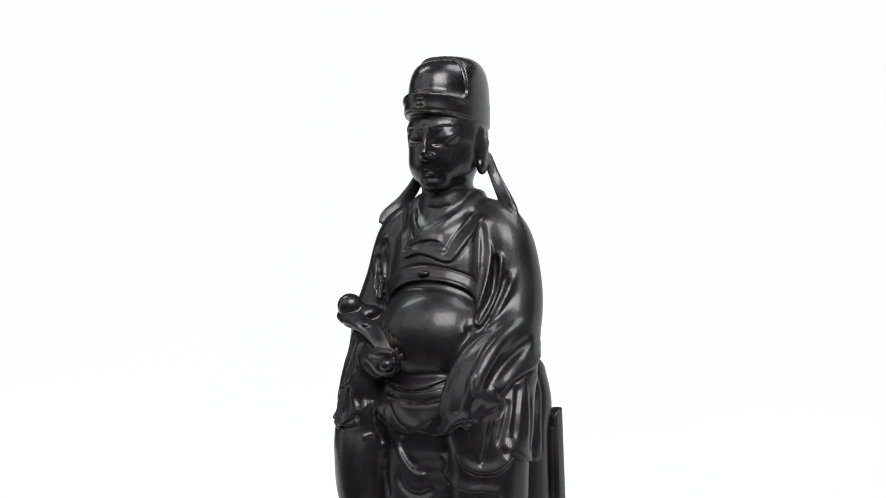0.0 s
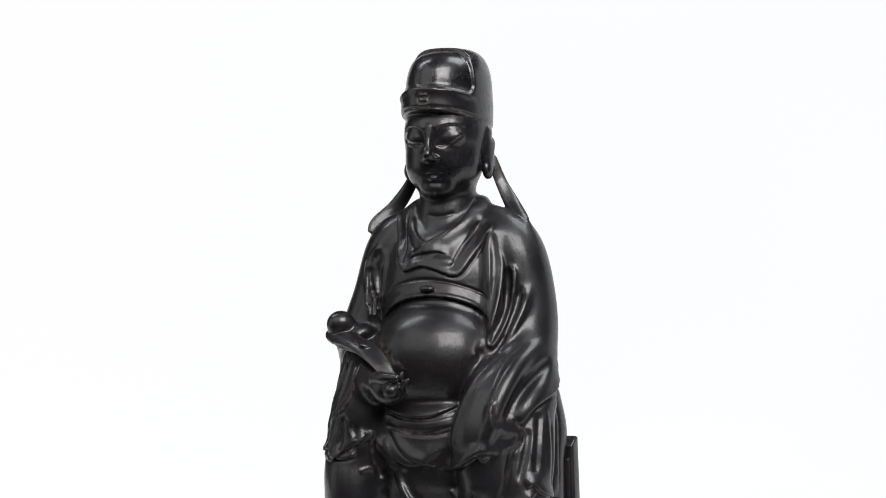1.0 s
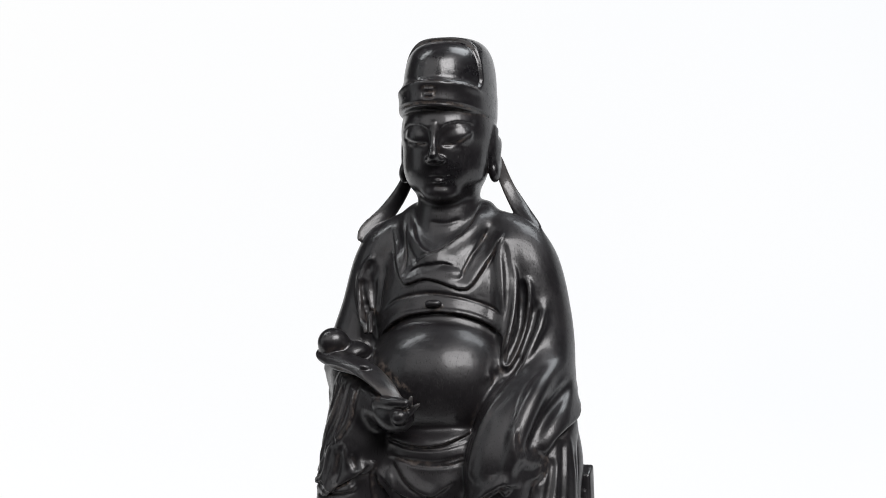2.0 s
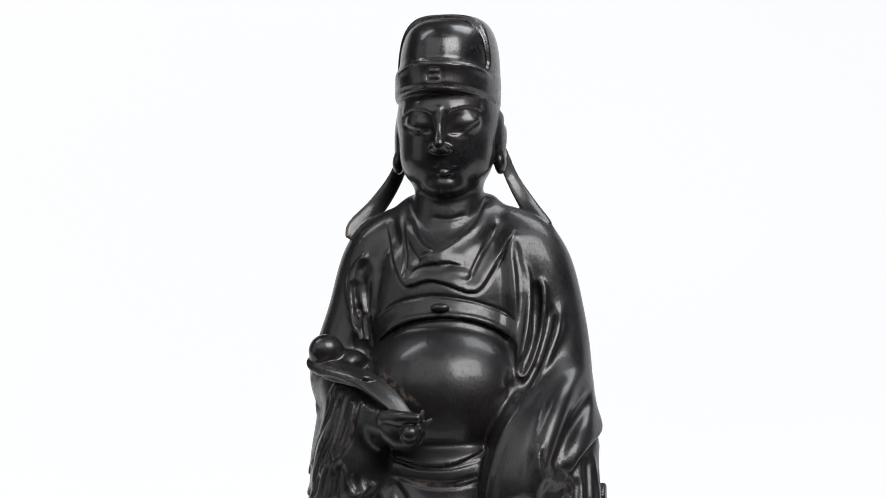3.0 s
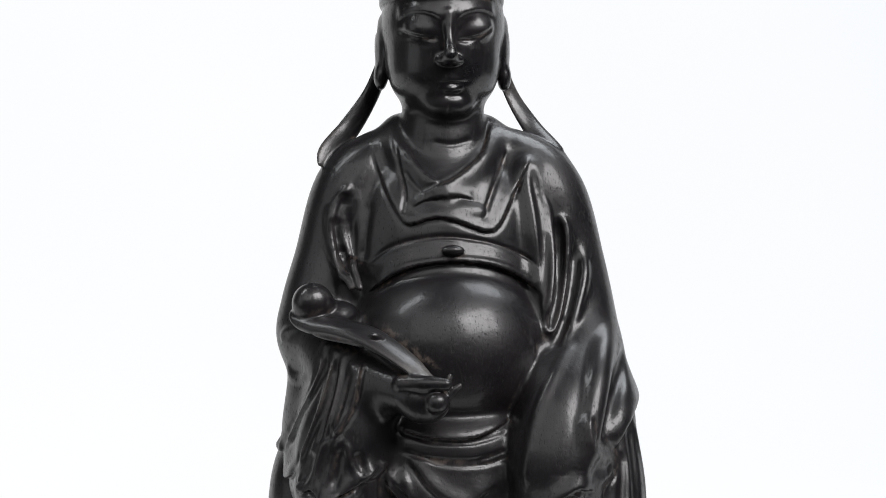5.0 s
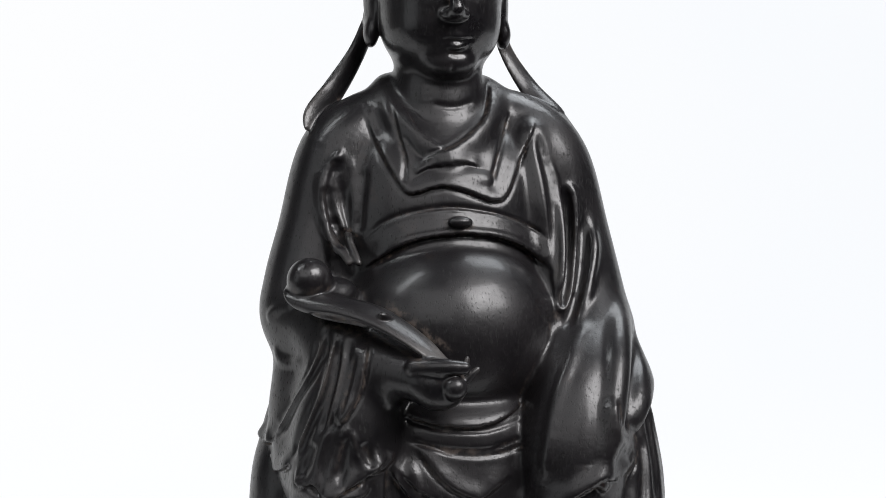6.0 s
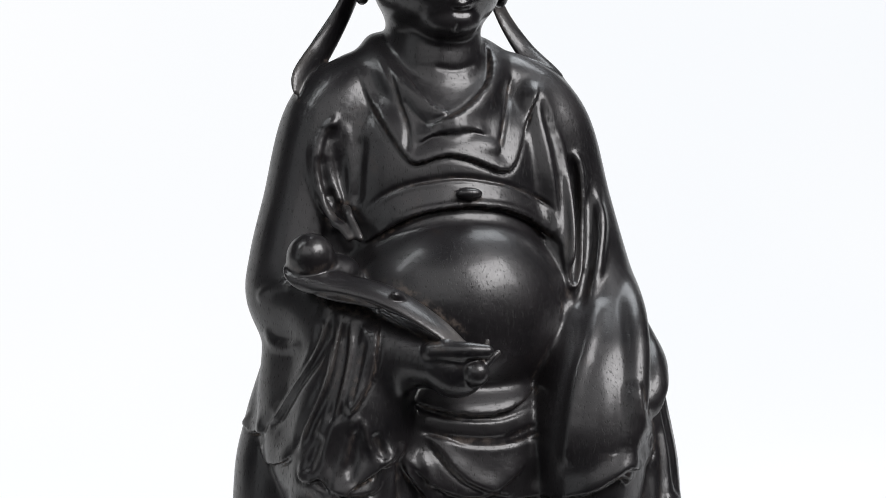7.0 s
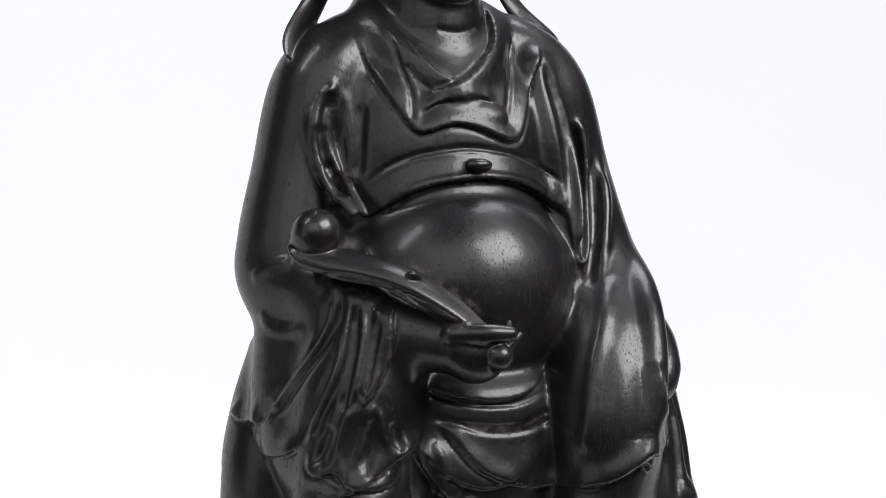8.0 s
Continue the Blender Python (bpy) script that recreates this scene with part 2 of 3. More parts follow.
    def value(self, pts):
        """The field between the grid's nodes."""
        q = (np.asarray(pts, float) - self.low) / self.step
        i = np.clip(np.floor(q).astype(int), 0, np.array(self.size) - 2)
        f = np.clip(q - i, 0, 1)
        out = 0
        for a in (0, 1):
            for b in (0, 1):
                for c in (0, 1):
                    w = (f[:, 0] if a else 1 - f[:, 0]) * (f[:, 1] if b else 1 - f[:, 1]) * (f[:, 2] if c else 1 - f[:, 2])
                    out = out + w * self.d[i[:, 0] + a, i[:, 1] + b, i[:, 2] + c]
        return out

    def drape(self, turn, flat):
        """Where points (u, z) of a view turned by that many degrees first meet the solid."""
        c, s = math.cos(radians(turn)), math.sin(radians(turn))
        flat = np.asarray(flat, float)
        depth = np.arange(-95, 60, self.step * 0.7)
        u, z = flat[:, 0, None], flat[:, 1, None]
        pts = np.stack([u * c - depth * s, u * s + depth * c, z + 0 * depth], -1)
        v = self.value(pts.reshape(-1, 3)).reshape(len(flat), -1)
        hit = np.argmax(v < 0, 1)
        hit[~(v < 0).any(1)] = len(depth) // 2
        return pts[np.arange(len(flat)), hit]

    def stroke(self, kind, turn, width, height, flat, taper=1.0):
        """Model along a line of (u, z) points laid on the surface: a groove, a ridge, or a fold: a lip that is
        raised on the line's left and drops to its right."""
        f = bend(flat, 5)
        p = self.drape(turn, f)
        far = width * 3 + 2
        cut, x, y, z = self.window(p.min(0) - far, p.max(0) + far)
        d = self.d[cut]
        near = np.nonzero(np.abs(d) < abs(height) + width + 2) if d.size else ((),)
        if not len(near[0]):
            return
        q = np.stack([np.broadcast_to(w, d.shape)[near] for w in (x, y, z)], -1)
        c, s = math.cos(radians(turn)), math.sin(radians(turn))
        best, side, along = np.full(len(q), 1e9), np.zeros(len(q)), np.zeros(len(q))
        n = len(p) - 1
        for i in range(n):
            v = p[i + 1] - p[i]
            r = q - p[i]
            h = np.clip(r @ v / (v @ v + 1e-9), 0, 1)
            r = r - h[:, None] * v
            e = (r * r).sum(1)
            better = e < best
            best = np.where(better, e, best)
            vu, ru = v[0] * c + v[1] * s, r[:, 0] * c + r[:, 1] * s
            side = np.where(better, np.sign(vu * r[:, 2] - v[2] * ru), side)
            along = np.where(better, (i + h) / n, along)
        best = np.sqrt(best)
        fade = np.clip(np.minimum(along, 1 - along) / 0.18, 0, 1) if taper else 1.0
        fade = fade * fade * (3 - 2 * fade) if taper else 1.0
        if kind == "fold":
            g = np.where(side > 0, np.exp(-(best / (3.2 * width)) ** 2), -0.45 * np.exp(-(best / (0.9 * width)) ** 2))
            edge = np.clip(best / 0.8, 0, 1)
            edge = edge * edge * (3 - 2 * edge)
            g = g * edge + (1 - edge) * 0.28
        else:
            g = np.exp(-(best / width) ** 2) * (1 if kind == "ridge" else -1)
        d[near] -= np.float32(height * fade * g)

    def soften(self, low=None, high=None, share=0.11, times=1):
        """Take the stair-steps out of the field, all over or inside a window."""
        whole = self.d if low is None else self.d[self.window(low, high)[0]]
        for axis in [0, 1, 2] * times:
            d = np.moveaxis(whole, axis, 0)
            d[1:-1] = share * d[:-2] + (1 - 2 * share) * d[1:-1] + share * d[2:]

    def mesh(self):
        """Surface nets: one vertex in every cell that the surface crosses, drawn onto it."""
        d, n = self.d, self.size
        inside = d < 0
        cells = np.zeros([m - 1 for m in n], np.int8)
        for a in (0, 1):
            for b in (0, 1):
                for c in (0, 1):
                    cells += inside[a:n[0] - 1 + a, b:n[1] - 1 + b, c:n[2] - 1 + c]
        live = np.argwhere((cells > 0) & (cells < 8))
        index = np.full([m - 1 for m in n], -1, np.int32)
        index[live[:, 0], live[:, 1], live[:, 2]] = np.arange(len(live))
        acc, num = np.zeros((len(live), 3)), np.zeros(len(live))
        corners = [(a, b, c) for a in (0, 1) for b in (0, 1) for c in (0, 1)]
        val = {k: d[live[:, 0] + k[0], live[:, 1] + k[1], live[:, 2] + k[2]].astype(float) for k in corners}
        for k in corners:
            for axis in range(3):
                if k[axis] == 0:
                    m = tuple(1 if i == axis else k[i] for i in range(3))
                    crossing = (val[k] < 0) != (val[m] < 0)
                    w = val[k] / np.where(crossing, val[k] - val[m], 1)
                    spot = np.array(k, float)[None] + 0 * w[:, None]
                    spot[:, axis] += w
                    acc += spot * crossing[:, None]
                    num += crossing
        verts = self.low + self.step * (live + acc / num[:, None])
        quads = []
        for axis in range(3):
            o1, o2 = [(1, 2), (2, 0), (0, 1)][axis]
            s0, s1 = [slice(1, -1)] * 3, [slice(1, -1)] * 3
            s0[axis], s1[axis] = slice(0, -1), slice(1, None)
            lo, hi = inside[tuple(s0)], inside[tuple(s1)]
            base = np.array([0 if i == axis else 1 for i in range(3)])
            for flip in (False, True):
                at = np.argwhere((lo & ~hi) if not flip else (~lo & hi)) + base
                e1, e2 = np.eye(3, dtype=int)[o1], np.eye(3, dtype=int)[o2]
                ring = [at - e1 - e2, at - e2, at, at - e1]
                ring = [index[r[:, 0], r[:, 1], r[:, 2]] for r in ring]
                quads.append(np.stack(ring if not flip else ring[::-1], 1))
        quads = np.concatenate(quads)
        quads = quads[(quads >= 0).all(1)]
        for _ in range(2):
            g = np.stack([self.value(verts + o) - self.value(verts - o) for o in np.eye(3) * self.step], 1) / (2 * self.step)
            g2 = np.maximum((g * g).sum(1), 0.15)
            verts = verts - np.clip(self.value(verts) / g2, -self.step, self.step)[:, None] * g
        return verts, quads


def bend(points, steps):
    """A smooth line through the given points."""
    p = np.asarray(points, float)
    if len(p) < 3:
        k = np.linspace(0, 1, steps * 2)[:, None]
        return p[0] * (1 - k) + p[-1] * k
    q = np.vstack([2 * p[0] - p[1], p, 2 * p[-1] - p[-2]])
    out = []
    for i in range(1, len(q) - 2):
        for k in np.linspace(0, 1, steps, endpoint=False):
            a, b, c, d = q[i - 1], q[i], q[i + 1], q[i + 2]
            out.append(0.5 * (2 * b + (c - a) * k + (2 * a - 5 * b + 4 * c - d) * k * k + (3 * b - a - 3 * c + d) * k ** 3))
    return np.array(out + [p[-1]])


# ---- the statue's large forms, in millimetres; it faces -y ----
def statue_forms(step, bottom=-4, top=374):
    k = Clay((-76, -70, bottom), (76, 42, top), step)
    # robe below the waist, down to the plinth
    k.limb([(0, -6, 8, 44), (0, -8, 60, 42), (0, -6, 120, 40), (0, -4, 150, 34)], 4)
    for s, kx, kr in ((-1, 37, 12), (1, 42, 13)):
        k.limb([(s * 26, -4, 140, 24), (s * kx, -35, 139, kr + 1), (s * (kx - 1), -41, 120, kr - 1), (s * (kx - 4), -36, 60, kr - 2), (s * (kx - 4), -38, 16, kr)], 6)
        k.limb([(s * 47 + 4, 3, 178, 12), (s * 49 + 3, 4, 160, 14), (s * 50 + 1, 0, 140, 15), (s * 51 + 2, 0, 80, 15), (s * 51 + 3, 0, 10, 17)], 5)
    # torso, belly, waist
    k.ball((1, 4, 228), (40, 33, 52), 5)
    k.ball((1, 2, 190), (44, 36, 46), 6)
    k.ball((2, -19, 153), (36, 27, 26), 6)
    k.ball((2, -15, 166), (33, 30, 20), 4)
    k.ball((2, -13, 198.5), (36.5, 34.5, 33), 3)
    # lap: the right knee under its cloth, the skirt hanging between the knees
    k.ball((-38, -33, 131), (17, 16, 38), 6, (0, 0, 0), 2.8)
    k.ball((0, -29, 116), (20, 12, 40), 5)
    # robe edges over the belly
    k.limb([(30, -9, 264, 5), (33, -16, 242, 5), (36, -19, 222, 5), (37, -24, 202, 5), (34, -32, 182, 5), (31, -39, 165, 5)], 4)
    # sleeves: the statue's right arm and its hanging sleeve
    k.limb([(-14, 5, 272, 10), (-24, 5, 266, 13), (-33, 4, 256, 15), (-39.5, 1.5, 232, 15), (-45, -3, 208, 15.5), (-43, -8, 190, 14), (-45, -12, 168, 14), (-45, -22, 152, 11)], 4)
    k.limb([(-46, -4, 205, 14), (-38, -22, 198, 13), (-26, -38, 190, 10), (-14, -51, 186, 7.5)], 4)
    k.ball((-34, -25, 168), (19, 24, 33), 8)
    # the left arm, its sleeve over the knee, the roll behind the elbow
    k.limb([(14, 5, 272, 10), (27, 4, 265.5, 14), (36.8, 3.5, 254.5, 16.8), (43.5, 2, 230, 17), (47, -6, 208, 17.5), (49, -18, 194, 16.5), (43, -34, 178, 17), (39, -40, 160, 18), (40, -38.5, 146, 17), (40, -35, 120, 15), (40, -33, 60, 14)], 3.5)
    k.limb([(53, -9, 200, 12), (55, -17, 185, 13.5), (56, -24, 167, 14), (57, -30, 147, 15), (56, -34, 120, 15), (54, -30, 20, 14)], 3)
    k.ball((39, -35.5, 164), (16, 19.5, 36), 3, (-17, 0, 0))
    # rolled edges and drawn folds of the sleeves
    for line, soft in (
            (((51, -11, 235, 1.6), (50, -15.5, 225, 3), (46, -23, 212, 2.6)), 2.5),
            (((44, -12, 247, 1.2), (44.3, -13.5, 241, 2), (43, -18.5, 221, 2), (37, -32, 205.5, 1.2)), 2),
            (((36, -11, 254, 1.2), (38, -15.5, 242, 2), (36.5, -26, 221, 2.2), (32.5, -35, 202, 1.2)), 2),
            (((-40.5, -8.5, 253, 1.0), (-41.8, -10.5, 247, 1.7), (-40.5, -13, 235, 1.8), (-34, -24, 222, 1.2)), 1.6),
            (((-35, -9.5, 259, 1.0), (-36, -11, 252, 1.7), (-36, -12.8, 239, 1.8), (-31, -25.5, 222, 1.2)), 1.6),
            (((-43, -33.5, 202, 1.0), (-48, -32.5, 186, 1.8), (-55.5, -21.5, 168, 1.6)), 1.8),
            (((-40, -37, 200, 1.0), (-45, -40.5, 182, 1.9), (-50.5, -34.5, 163, 1.6)), 1.8),
            (((-34.5, -43, 195, 1.2), (-39.5, -46.5, 175, 1.8), (-41, -46, 165, 1.2)), 1.8)):
        k.limb(line, soft)
    # neck and collar rolls
    k.limb([(0, 3, 258, 19), (0, 2, 274, 17), (0, 2, 290, 14)], 3)
    for s in (-1, 1):
        k.limb([(0, 20, 279, 5), (s * 13, 14, 281, 5), (s * 18, 4, 279, 4.5), (s * 17, -8, 271, 4), (s * 9, -16, 262, 3.5), (0, -20, 256, 3.5)], 4)
    # head
    k.ball((-0.3, 2.5, 318), (22.8, 27.5, 27), 2)
    k.ball((-0.3, -3, 302), (20.5, 20.5, 18.4), 4)
    k.ball((1.0, -14.5, 288.5), (8.5, 6.5, 4.8), 4)
    hat = Clay((-30, -34, 312), (32, 44, 372), step)
    hat.ball((-0.8, 3, 326), (22.8, 31, 38.2), 1, (0, 0, 0), 3.8)
    hat.inset(77, (-25.8, 355.0), (21.5, 13.6), 1.4, 5.5, 0.5, 6.0, 0.16)
    hat.ball((-0.8, 2.2, 331), (22.8, 31.6, 11.5), 0.8, (-8, 0, 0), 4.0)
    hat.plane((0, -26, 329.0), (0, -0.16, -1), 1.5)
    k.absorb(hat, 0.6)
    for s in (-1, 1):
        k.ball((s * 22.6 - 0.2, 3.5, 308.5), (2.3, 6.5, 13.5), 0.8, (4, 0, -s * 12))
        k.ball((s * 22.9 - 0.2, 2.5, 299), (2.6, 4.2, 5.0), 1.2)
        # hat ribbons lying on the shoulders
        k.limb([(s * 21.5, 11, 305, 3.0), (s * 26.5, 12, 292.5, 3.4), (s * 34.4, 9.5, 280, 4.3), (s * 42.2, 3, 271, 4.2), (s * 45, -0.5, 267.0, 1.8)], 0.6, 0.3, (0.5, -0.85, 0.25))
    # sceptre: round head, curved handle, fist
    k.ball((-48, -31, 217), (7.6, 6.9, 7.3), 0.4, (0, 0, 25))
    k.limb([(-52, -30, 211, 5.6), (-44, -36, 208.8, 6.2), (-35, -41.5, 207.3, 6.2), (-25, -47, 204.3, 6.0), (-14, -53, 197, 5.0), (-6.5, -57, 190, 3.4)], 0.4, 0.2, (0.42, -0.6, 0.68))
    k.ball((-39, -25, 213), (7, 6, 4), 5)
    k.ball((-9, -54, 184), (9, 7, 8), 2)
    k.limb([(-17, -55, 190, 3.2), (-9, -59.5, 190.5, 3), (-2, -61, 190.5, 2.2)], 0.8)
    k.ball((-5, -60, 184), (4.2, 4.2, 4), 0.6)
    k.limb([(-1, -57, 186, 1.6), (1.5, -57, 188.5, 1.2), (3.2, -56.8, 189.8, 0.9)], 0.5)
    k.limb([(-1, -57, 190, 1.4), (-0.4, -57, 193.2, 0.9)], 0.5)
    k.plane((0, 6, 100), (0, 1, 0), 3, (-86, -40, -4), (86, 44, 146))
    k.plane((0, 0, 6), (0, 0, -1), 1, (-86, -76, -4), (86, 44, 12))
    return k


def statue_carved(step):
    k = statue_forms(step, 96)
    k.soften((27, -69, 97), (75, 8, 272), 0.25, 10)
    k.soften((-75, -60, 97), (-30, 8, 262), 0.25, 2)
    # rolled edges of the left sleeve
    k.limb([(59, -6, 210, 3), (57, -24, 203, 4.6), (53.5, -38, 193.4, 5.2), (50, -48.5, 179.6, 5.0), (46.5, -54.3, 164, 4.4), (43, -56.4, 152, 2)], 2.0)
    k.limb([(62, -8, 196, 4), (62.3, -25, 186, 5.4), (59, -35.5, 177, 5.4), (55.5, -41.5, 166, 3)], 1.8)
    # lapels and crossed collar
    k.stroke("fold", 0, 1.30, 1.90, [(-27.6, 277.9), (-25.4, 268.8), (-22.1, 258.6), (-18.3, 250.2), (-14.9, 245.6), (-11.3, 245.4), (-6.8, 247.0), (-1.6, 247.5), (4.0, 246.2), (9.5, 244.2), (14.6, 242.7), (18.5, 244.2), (22.3, 250.6), (26.2, 259.3), (30.2, 266.7), (32.1, 271.2)])
    k.stroke("groove", 0, 0.80, 1.00, [(-19.3, 277.8), (-17.2, 268.7), (-15.4, 259.8), (-14.8, 255.4), (-15.6, 250.9), (-15.9, 248.0)])
    k.stroke("ridge", 0, 0.80, 0.50, [(-17.1, 272.1), (-15.5, 264.3), (-13.7, 257.6), (-14.0, 253.1)])
    k.stroke("fold", 0, 1.20, 1.50, [(17.2, 282.6), (15.8, 276.8), (13.5, 271.1), (8.4, 265.9), (2.4, 261.5), (-4.2, 258.6), (-9.3, 256.5)])
    k.stroke("groove", 0, 0.80, 1.10, [(23.7, 273.4), (20.6, 265.5), (17.3, 258.2), (14.8, 251.7), (12.7, 246.2)])
    k.stroke("fold", 0, 1.00, 1.00, [(-1.1, 260.1), (-6.2, 262.5), (-10.5, 267.2), (-14.2, 274.9)])
    k.stroke("groove", 0, 0.70, 0.70, [(-15.5, 264.9), (-12.1, 259.8), (-8.3, 256.1)])
    k.stroke("groove", 0, 1.00, 0.60, [(-5.1, 274.9), (2.9, 274.0), (10.5, 276.3)])
    k.stroke("fold", 0, 0.90, 1.00, [(-12.8, 250.5), (-8.5, 253.4), (-1.6, 254.8), (4.9, 255.3), (11.3, 253.5)])
    # chest belt
    k.stroke("groove", 0, 0.70, 1.00, [(-29.3, 229.2), (-21.2, 236.0), (-11.6, 239.4), (-0.4, 240.7), (10.6, 239.6), (21.6, 236.7), (29.6, 232.9), (34.6, 228.6)])
    k.stroke("ridge", 0, 0.60, 0.40, [(-29.2, 228.1), (-21.2, 234.8), (-11.6, 238.3), (-0.4, 239.5), (10.7, 238.5), (21.6, 235.6), (29.6, 231.8), (34.6, 227.5)])
    k.stroke("fold", 0, 1.50, 2.70, [(-29.2, 219.0), (-23.0, 224.1), (-15.6, 228.5), (-7.0, 230.9), (3.0, 231.8), (14.0, 231.0), (23.8, 227.8), (31.1, 223.3), (35.2, 219.2)])
    k.stroke("groove", 0, 0.50, 0.50, [(-20.7, 228.2), (-13.8, 231.2), (-4.8, 232.9), (4.1, 233.6), (15.1, 232.5), (23.8, 229.8), (30.6, 225.7)])
    # right sleeve: the drawn pleats at the armpit
    k.stroke("ridge", -25, 1.30, 1.70, [(-25.5, 258.8), (-28.4, 256.8), (-31.1, 252.8), (-32.2, 247.9), (-31.6, 241.5), (-29.7, 234.3), (-26.4, 227.6), (-23.1, 220.4), (-20.8, 217.2)])
    k.stroke("groove", -25, 1.80, 2.80, [(-27.8, 256.8), (-28.2, 252.3), (-26.9, 245.5), (-25.1, 237.5), (-22.7, 228.9)])
    k.stroke("groove", -25, 1.60, 2.40, [(-31.2, 247.9), (-30.1, 240.7), (-27.8, 233.4), (-24.1, 225.7)])
    k.stroke("ridge", -25, 0.90, 0.90, [(-29.1, 252.0), (-28.2, 245.5), (-26.1, 235.9), (-23.5, 227.3)])
    k.stroke("ridge", -25, 1.30, 0.50, [(-24.5, 258.5), (-23.0, 248.9), (-21.9, 236.1), (-21.1, 227.4)])
    k.stroke("groove", -25, 1.60, 1.20, [(-18.9, 253.7), (-19.3, 242.5), (-19.7, 231.4)])
    # left sleeve: long folds from the shoulder
    k.stroke("groove", 0, 1.60, 2.20, [(31.1, 267.8), (33.5, 256.7), (35.2, 245.6), (36.0, 232.3), (35.2, 219.2), (33.6, 207.4), (31.6, 195.5)])
    k.stroke("ridge", 0, 1.10, 1.30, [(36.3, 256.7), (38.2, 247.7), (39.0, 236.7), (38.6, 225.7), (37.0, 214.9), (35.0, 204.1)])
    k.stroke("groove", 0, 1.80, 2.80, [(40.2, 248.2), (41.8, 238.8), (41.5, 227.7), (39.9, 216.8), (37.1, 206.2)])
    k.stroke("ridge", 0, 1.10, 1.60, [(41.7, 249.5), (44.4, 244.4), (44.8, 234.4), (43.3, 223.3), (40.9, 212.5), (37.6, 202.9)])
    k.stroke("groove", 0, 1.80, 2.00, [(47.6, 238.8), (47.0, 227.7), (45.0, 216.8), (41.3, 207.0), (37.6, 199.7)])
    k.stroke("ridge", 0, 1.60, 1.60, [(51.4, 234.3), (50.9, 225.5), (48.3, 216.8), (45.1, 208.1), (40.9, 199.8)])
    # forearm, its cuff edge and the long fold beside the belly
    k.stroke("ridge", 0, 2.20, 1.20, [(46.3, 204.0), (41.2, 198.2), (36.2, 190.4), (31.8, 181.1), (28.7, 171.2), (26.9, 159.9), (26.0, 153.7)])
    k.stroke("fold", -25, 1.30, 2.20, [(69.2, 152.2), (71.6, 158.9), (69.8, 170.9), (68.0, 180.7)])
    k.stroke("fold", -25, 1.20, 2.20, [(43.3, 143.5), (48.9, 145.2), (54.5, 146.9), (60.2, 149.8), (65.0, 153.3), (69.2, 152.4)])
    # waist
    k.stroke("fold", 0, 1.70, 1.92, [(-19.8, 173.5), (-9.3, 170.7), (1.2, 169.7), (11.6, 170.8), (25.1, 177.3)])
    k.stroke("groove", 0, 0.70, 0.80, [(-13.5, 170.5), (-5.1, 168.6), (3.3, 168.1), (11.6, 168.8), (24.1, 172.4)])
    k.stroke("groove", 0, 0.88, 1.03, [(-17.6, 165.6), (-9.2, 163.3), (1.2, 162.1), (11.6, 162.5), (25.0, 166.7)])
    k.stroke("groove", 0, 0.88, 0.92, [(-10.3, 162.9), (1.2, 160.5), (13.7, 160.9), (24.0, 164.1)])
    k.stroke("fold", -25, 1.70, 1.56, [(-2.0, 157.8), (6.8, 149.1), (16.5, 144.7), (26.2, 146.5), (35.2, 154.6)])
    k.stroke("fold", -25, 1.70, 1.68, [(-2.8, 156.4), (3.7, 145.8), (8.5, 140.8)])
    # hanging sleeve: thin drawn pleats
    k.stroke("ridge", -25, 0.80, 1.10, [(-24.3, 200.6), (-25.9, 194.0), (-29.6, 186.1), (-34.7, 178.9), (-41.0, 169.8), (-46.5, 161.6)])
    k.stroke("groove", -25, 1.70, 1.30, [(-26.2, 199.6), (-27.8, 193.0), (-31.5, 185.0), (-36.7, 177.7), (-43.0, 168.5), (-49.1, 159.5)])
    k.stroke("groove", -25, 1.70, 1.10, [(-22.2, 200.6), (-23.8, 194.2), (-27.5, 186.2), (-32.6, 179.1), (-38.8, 169.9), (-44.2, 162.2)])
    k.stroke("ridge", -25, 0.80, 1.10, [(-20.1, 200.0), (-21.3, 191.6), (-23.1, 182.4), (-26.4, 174.2), (-30.1, 166.0), (-31.8, 159.0)])
    k.stroke("groove", -25, 1.70, 1.30, [(-22.0, 199.0), (-23.2, 190.6), (-25.0, 181.4), (-28.3, 173.1), (-32.1, 164.8), (-33.9, 157.7)])
    k.stroke("groove", -25, 1.70, 1.10, [(-18.1, 199.9), (-19.3, 191.6), (-21.1, 182.4), (-24.3, 174.3), (-28.0, 166.2), (-29.7, 159.3)])
    k.stroke("ridge", -25, 0.80, 1.10, [(-17.1, 199.2), (-17.0, 188.6), (-18.9, 176.4), (-20.7, 168.6)])
    k.stroke("groove", -25, 1.70, 1.30, [(-19.0, 198.3), (-18.9, 187.6), (-20.8, 175.4), (-22.6, 167.6)])
    k.stroke("groove", -25, 1.70, 1.10, [(-15.1, 199.2), (-14.9, 188.7), (-16.9, 176.5), (-18.7, 168.7)])
    k.stroke("fold", -25, 1.20, 2.00, [(-16.8, 170.0), (-13.5, 174.6), (-10.2, 181.7), (-8.7, 190.3), (-8.5, 198.5)])
    k.stroke("groove", -25, 1.00, 1.00, [(-12.3, 194.8), (-14.2, 182.7), (-16.0, 172.7)])
    k.stroke("fold", -25, 1.36, 2.16, [(-56.6, 162.7), (-53.2, 161.4), (-48.6, 161.7), (-45.6, 161.9)])
    k.stroke("fold", -25, 1.36, 1.68, [(-48.3, 159.4), (-47.7, 155.4), (-45.1, 153.1), (-39.4, 154.4), (-33.5, 158.0)])
